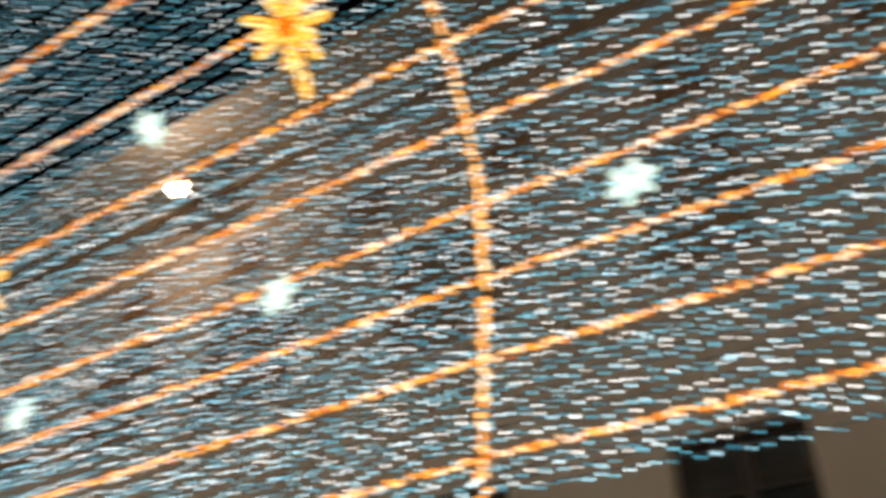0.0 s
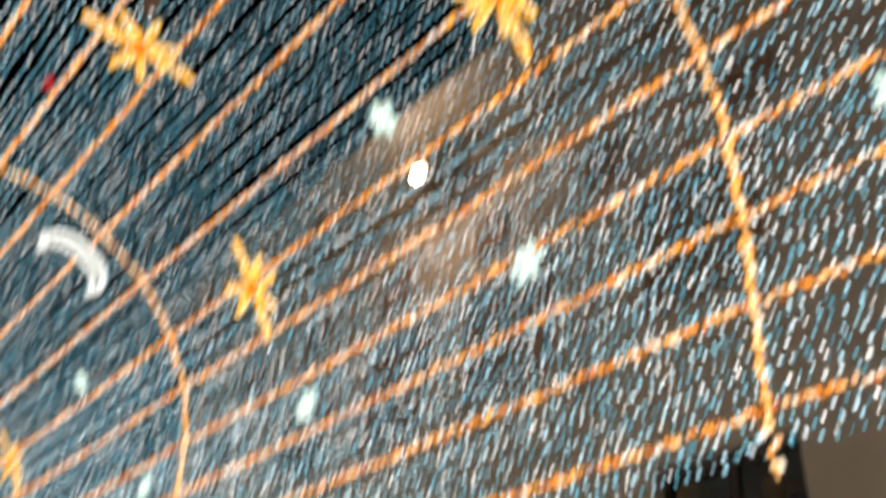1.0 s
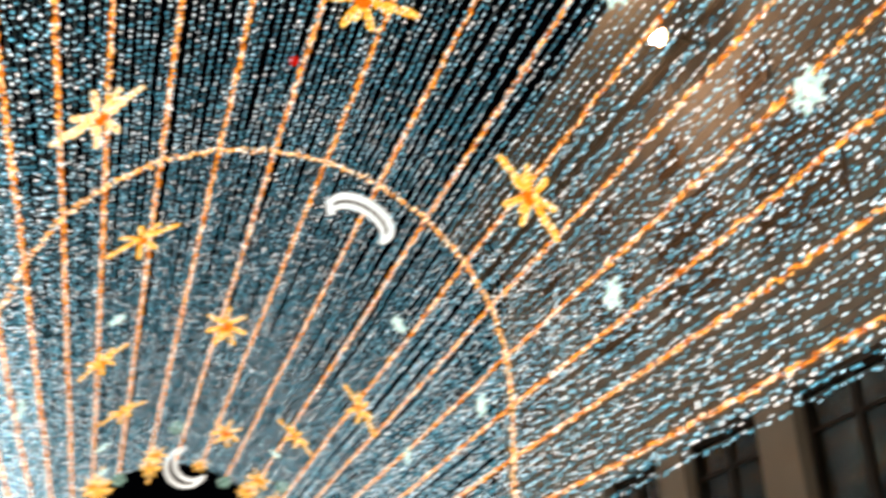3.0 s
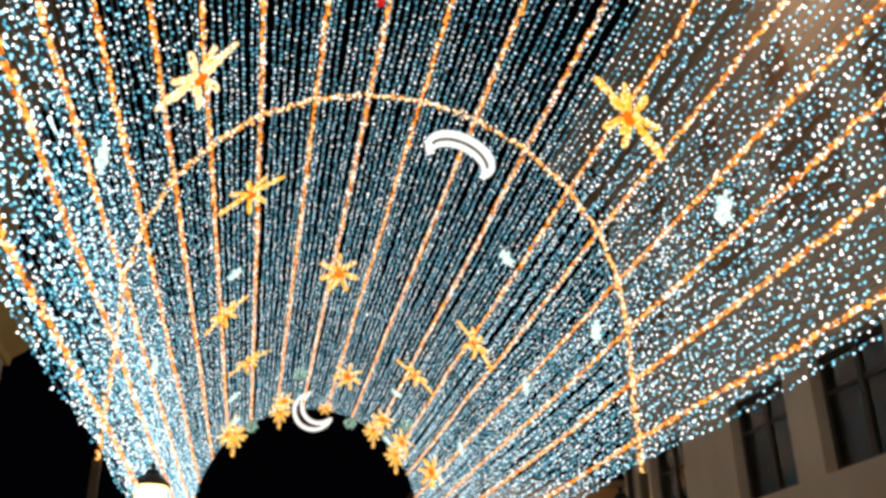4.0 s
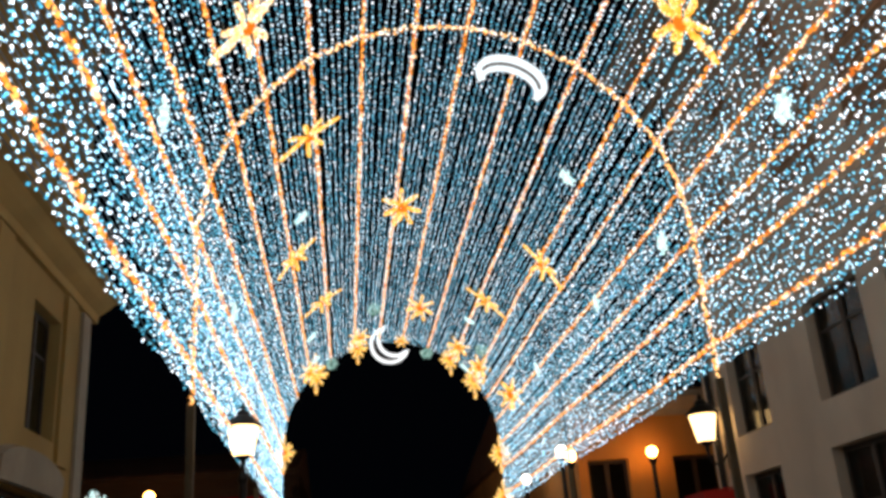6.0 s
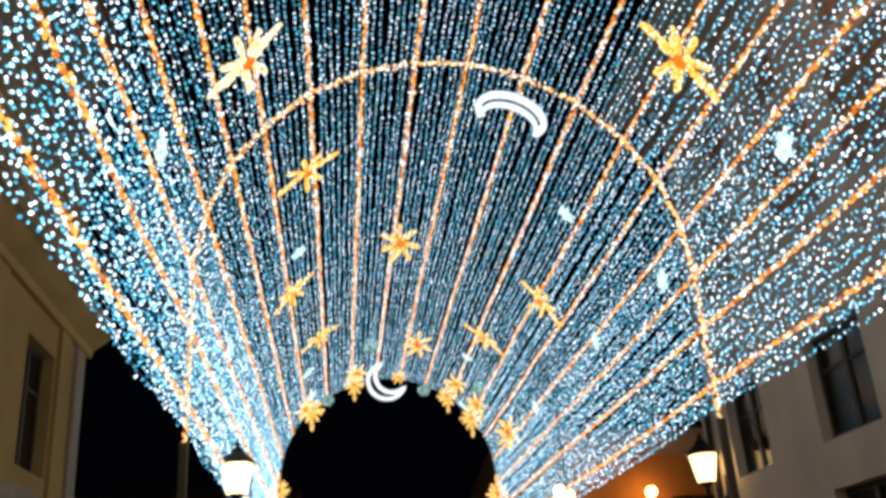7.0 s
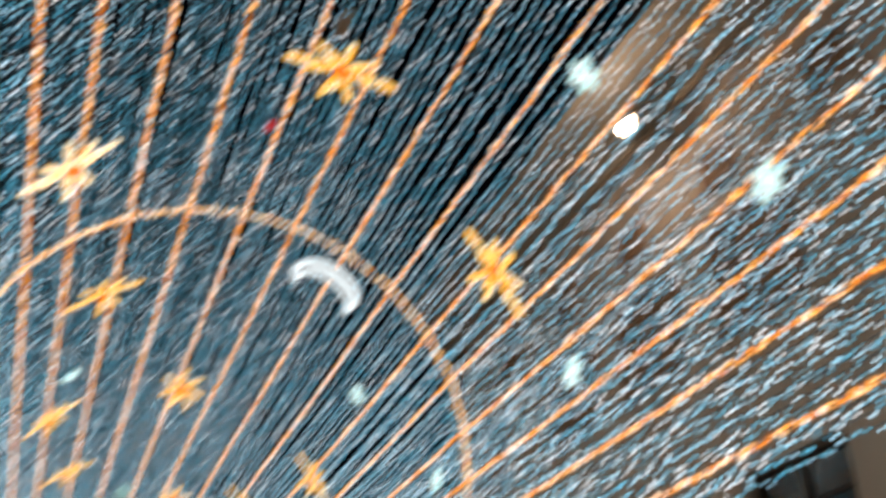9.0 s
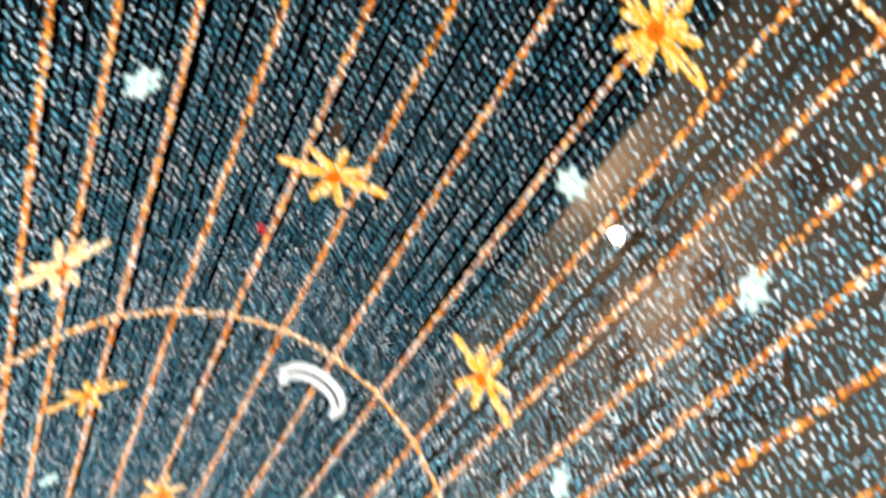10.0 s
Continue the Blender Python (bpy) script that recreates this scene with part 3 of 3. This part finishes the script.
# figures that hang upright in the mouth at the far end
for s, k in ((2.5, 0.8), (1.67, 0.9), (4.99, 0.8), (6.25, 0.95), (8.4, 0.8), (-0.35, 0.85), (-1.36, 0.75)):
    (x, z), _, _ = section(s, 0.05)
    copy_thing(first, pose(x, Y1 - 0.12, z, 90, 0, 0) @ pose(0, 0, 0, 0, 0, 90)).scale = (k, k, k)


def crescent(m, label, big, scale):
    """Two nested rope-light arcs that meet in the horns; horns point to local +y."""
    c = thing("light_moon", (0, 0, 0), label, "light figure", "moons of the light tunnel")
    ro, off = 0.5, 0.24
    tip = math.radians(big)
    outer = [(ro * math.sin(a), -ro * math.cos(a), 0) for a in np.linspace(-tip, tip, 33)]
    xt, yt = outer[-1][0], outer[-1][1]
    # inner arc through both horns, bulging less
    bulge = -ro + off
    rad = (xt * xt + (yt - bulge) ** 2) / (2 * (yt - bulge))
    cy = bulge + rad
    half = math.atan2(xt, cy - yt)
    inner = [(rad * math.sin(a), cy - rad * math.cos(a), 0) for a in np.linspace(half, -half, 29)][1:-1]
    part("tube", add_tube(bmesh.new(), outer + inner, 0.055, 8, closed=True), M_MOON, c, "white rope light outline", True)
    mid = [((o[0]) * 0.9, o[1] * 0.9 + 0.015, 0.045) for o in outer[6:-6]]
    part("backing", add_tube(bmesh.new(), mid, 0.024, 6), M_BOX, c, "grey backing strip")
    c.matrix_basis = m @ Matrix.Diagonal((scale, scale, scale, 1))
    return c


crescent(on_vault(3.14, 9.85, 0.09, 0), "white rope-light crescent moon lying on the vault", 120, 0.84)
crescent(pose(1.28, Y1 - 0.35, 7.62, 90, 0, 0) @ pose(0, 0, 0, 0, 0, -50), "white rope-light crescent moon hanging upright at the tunnel mouth", 118, 0.92)


def make_star(m, scale):
    st = thing("light_star", (0, 0, 0), "small pale mint rope-light star", "light figure", "stars of the light tunnel")
    loop = []
    for k in range(12):
        r = 0.5 if k % 2 == 0 else 0.2
        loop.append((r * math.cos(k * math.pi / 6), r * math.sin(k * math.pi / 6), 0))
    ring = [(0.3 * math.cos(a), 0.3 * math.sin(a), 0.02) for a in np.linspace(0, 2 * math.pi, 13)]
    c = np.concatenate([garland_points(loop + loop[:1], 0.022, 0.03), garland_points(ring, 0.03, 0.03)])
    part("outline", bulbs_mesh("outline", c, rng.uniform(0.03, 0.07, len(c)), M_STAR), M_STAR, st)
    part("hub", add_lathe(bmesh.new(), [(0.12, -0.03), (0.16, 0.0), (0.12, 0.05)], sides=10), M_STAR, st, "", True)
    st.matrix_basis = m @ Matrix.Diagonal((scale, scale, scale, 1))
    return st


star = make_star(on_vault(2.16, 4.85), 0.3)
for s, y, k in ((0.37, 3.88, 0.34), (0.22, 1.19, 0.34), (0.16, 6.64, 0.33), (6.09, 5.38, 0.36), (6.14, 13.0, 0.3), (1.93, 11.33, 0.31), (0.18, 9.9, 0.3), (0.38, 12.85, 0.28),
                (8.09, 6.87, 0.3), (2.42, 19.28, 0.3), (0.47, 17.34, 0.3), (6.24, 19.44, 0.33), (6.2, 21.5, 0.3), (2.05, 22.6, 0.3), (8.2, 12.0, 0.3)):
    copy_thing(star, on_vault(s, y, 0.07, 40 * y)).scale = (0.88 * k, 0.88 * k, 0.88 * k)


def make_ball(m):
    """A ball of mint bulbs wound on a wire hoop."""
    b = thing("light_ball", (0, 0, 0), "round pale mint light ball hung on the net", "light figure", "balls of the light tunnel")
    c = rng.normal(0, 1, (90, 3))
    c = c / np.linalg.norm(c, axis=1)[:, None] * rng.uniform(0.1, 0.15, (90, 1))
    ob = part("bulb_chain", bulbs_mesh("bulb_chain", c, rng.uniform(0.018, 0.03, 90), M_MINT), M_MINT, b, "pale mint bulbs")
    ob["kind"] = "stuff"
    part("hoop", add_tube(bmesh.new(), [(0.155 * math.cos(a), 0, 0.155 * math.sin(a)) for a in np.linspace(0, 2 * math.pi, 17)[:-1]], 0.006, 5, closed=True), M_WIRE, b, "black wire hoop")
    b.matrix_basis = m
    return b


ball = make_ball(on_vault(4.64, 19.84))
for s, y, inset in ((3.12, 22.75, 0.22), (1.85, 20.4, 0.07), (5.8, 22.7, 0.15), (9.85, 22.9, 0.07)):
    copy_thing(ball, on_vault(s, y, inset))

red = thing("red_bulb", (0, 0, 0), "small glowing red bulb clipped to the net", "bulb")
part("glass", add_lathe(bmesh.new(), [(0.015, -0.05), (0.045, -0.02), (0.05, 0.01), (0.03, 0.045), (0.008, 0.055)], sides=12), M_RED, red, "", True)
part("socket", add_lathe(bmesh.new(), [(0.02, -0.09), (0.024, -0.06), (0.016, -0.048)], sides=10), M_WIRE, red)
red.matrix_basis = on_vault(4.53, 7.4, 0.05)


jb = thing("junction_box", (0, 0, 0), "small brown plastic junction box on the net", "junction box")
part("case", box(-0.05, -0.14, -0.03, 0.05, 0.14, 0.03, 0.012), M_RUST, jb)
part("cable_gland", add_tube(bmesh.new(), [(0, 0.14, 0), (0, 0.22, 0)], 0.018, 8), M_WIRE, jb)
jb.matrix_basis = on_vault(4.23, 5.8, 0.04)


# ---- street lamps ----
def lantern(at, bracket, label):
    """A tapered lantern on a post or on a wall arm."""
    la = thing("street_lantern", at, label, "street lamp", "warm lanterns")
    part("glass", add_lathe(bmesh.new(), [(0.1, -0.2), (0.13, -0.19), (0.2, 0.14), (0.205, 0.17)], sides=8), M_LANTERN, la, "glowing warm glass")
    part("cap", add_lathe(bmesh.new(), [(0.23, 0.172), (0.24, 0.2), (0.13, 0.3), (0.1, 0.32), (0.07, 0.38), (0.03, 0.4), (0.035, 0.44), (0.008, 0.49)], sides=16), M_IRON, la, "black iron cap")
    part("base", add_lathe(bmesh.new(), [(0.02, -0.36), (0.035, -0.33), (0.03, -0.28), (0.06, -0.25), (0.11, -0.203)], sides=12), M_IRON, la, "black iron base")
    if bracket:
        dx = bracket
        pts = [(0, 0, -0.34), (0.1 * dx, 0, -0.5), (0.5 * dx, 0, -0.55), (dx, 0, -0.35)]
        part("arm", add_tube(bmesh.new(), pts, 0.022, 8), M_IRON, la, "curved iron arm")
        part("wall_plate", box(dx - 0.02 if dx > 0 else dx - 0.02, -0.07, -0.6, dx + 0.02, 0.07, -0.1, 0.008), M_IRON, la)
    else:
        z = -at[2]
        part("post", add_lathe(bmesh.new(), [(0.16, z), (0.17, z + 0.05), (0.12, z + 0.12), (0.1, z + 0.5), (0.06, z + 0.65), (0.05, -0.55), (0.07, -0.5), (0.04, -0.4), (0.03, -0.36)], sides=14), M_IRON, la, "fluted iron post")
    return la


def globe_lamp(at, light, label):
    la = thing("globe_lamp", at, label, "street lamp", "globe lamps")
    ball = bmesh.new()
    bmesh.ops.create_uvsphere(ball, u_segments=16, v_segments=10, radius=0.115)
    part("globe", ball, light, la, "glowing globe", True)
    part("collar", add_lathe(bmesh.new(), [(0.05, -0.26), (0.09, -0.18), (0.09, -0.13)], sides=12), M_IRON, la)
    z = -at[2]
    part("post", add_lathe(bmesh.new(), [(0.13, z), (0.13, z + 0.3), (0.07, z + 0.4), (0.045, -0.3), (0.05, -0.26)], sides=12), M_IRON, la)
    return la


lantern((6.12, 15.3, 3.97), 0.31, "glowing warm glass lantern on a short wall arm").scale = (1.18, 1.18, 1.18)
lantern((-1.27, 12.4, 3.68), 0, "glowing warm glass lantern on an iron post")
# two unseen lanterns behind the camera, added to brighten the near plaster front
lantern((5.15, -2.6, 3.72), 0, "glowing warm glass lantern on an iron post")
lantern((-1.9, -3.0, 3.68), 0, "glowing warm glass lantern on an iron post")
for at in ((-4.23, 21.5, 4.1), (-5.34, 26.5, 4.19), (-5.87, 22.0, 3.64), (6.49, 19.3, 4.15), (4.66, 19.0, 4.12)):
    globe_lamp(at, M_GLOBE, "sodium globe lamp glowing orange on an iron post")
for at in ((4.34, 18.4, 4.14), (4.37, 22.5, 4.1), (3.73, 30.6, 4.01), (2.7, 34.0, 4.02)):
    globe_lamp(at, M_PALEGLOBE, "globe lamp glowing warm white on an iron post")


fl = thing("flood_lamp", (RX - 0.75, 8.12, 10.05), "bright wall flood lamp under the eaves", "flood lamp")
part("housing", add_tube(bmesh.new(), [(0.16, 0, 0.06), (0.1, 0, 0.03), (0.0, 0, -0.01)], [0.05, 0.11, 0.125], 14), M_STONE, fl, "stone-coloured metal housing")
ball = bmesh.new()
bmesh.ops.create_uvsphere(ball, u_segments=16, v_segments=10, radius=0.068)
ob = part("lens", ball, M_FLOOD, fl, "bright domed lens", True)
ob.matrix_basis = pose(-0.06, 0, -0.04)
part("bracket", box(0.14, -0.03, 0.02, 0.75, 0.03, 0.09, 0.004), M_STONE, fl, "stone-coloured bracket")


# ---- shop awnings ----
def awning(at, width, deep, turn, label, lights=True, drop=0.5):
    a = thing("awning", at, label, "awning", "shop awnings", turn=turn)
    bm = bmesh.new()
    count = 13
    rows = []
    for y, z in ((0.0, 0.0), (-deep * 0.5, -0.3 * drop), (-deep, -0.6 * drop), (-deep - 0.01, -0.6 * drop - 0.2)):
        rows.append([bm.verts.new((width * k / (count - 1), y, z + (0.03 * math.cos(k * math.pi) if y < -deep else 0))) for k in range(count)])
    for r0, r1 in zip(rows, rows[1:]):
        for k in range(count - 1):
            bm.faces.new((r0[k], r0[k + 1], r1[k + 1], r1[k]))
    bmesh.ops.solidify(bm, geom=bm.faces[:], thickness=0.012)
    part("canvas", bm, M_AWNING, a, "red canvas")
    for x in (0.0, width - 0.012):
        part("end_flap", box(x, -deep, -0.6 * drop - 0.2, x + 0.012, -0.01, -0.6 * drop - 0.004), M_AWNING, a, "red canvas flap")
    for x in (0.05, width - 0.05):
        part("arm", add_tube(bmesh.new(), [(x, 0, -0.55), (x, -deep + 0.02, -0.32)], 0.014, 6), M_IRON, a)
    if lights:
        c = garland_points([(width * k / 24, -deep - 0.03 + 0.02 * math.sin(k), -0.42 - 0.1 * abs(math.sin(k * 0.52))) for k in range(25)]
                           + [(width + 0.02, -deep + deep * k / 12, -0.42 - 0.08 * abs(math.sin(k * 0.8))) for k in range(13)], 0.03, 0.02)
        ob = part("bulb_chain", bulbs_mesh("bulb_chain", c, rng.uniform(0.008, 0.014, len(c)), M_FAIRY), M_FAIRY, a, "warm fairy bulbs")
        ob["kind"] = "stuff"
    return a


awning((RX, 15.98, 2.96), 0.95, 0.68, -90, "red canvas shop awning with warm fairy lights", True, 0.1)
sign = thing("shop_sign", (-3.85, 28.5, 4.42), "long red glowing shop sign on the dim house", "shop sign")
part("case", box(0, -0.2, 0, 1.55, -0.003, 0.34, 0.015), M_IRON, sign, "dark metal case")
part("panel", box(0.03, -0.215, 0.03, 1.52, -0.203, 0.31, 0.004), M_SIGN, sign, "glowing red panel")

# lit ornament on the dim house
orn = thing("light_ornament", (-5.59, 22.3, 4.05), "bluish white glowing bulb cluster on an iron post", "light figure")
c = rng.normal(0, 1, (160, 3))
c = c / np.linalg.norm(c, axis=1)[:, None] * rng.uniform(0.1, 0.3, (160, 1)) * np.array([1, 1, 1.3])
ob = part("bulb_chain", bulbs_mesh("bulb_chain", c, rng.uniform(0.018, 0.032, 160), M_STAR), M_STAR, orn, "bluish white bulbs")
ob["kind"] = "stuff"
part("frame", add_tube(bmesh.new(), [(0, 0, -0.35), (0, 0, 0.35)], 0.012, 6), M_IRON, orn)
part("post", add_lathe(bmesh.new(), [(0.1, -4.15), (0.1, -3.9), (0.04, -3.8), (0.03, -0.3)], sides=10), M_IRON, orn)
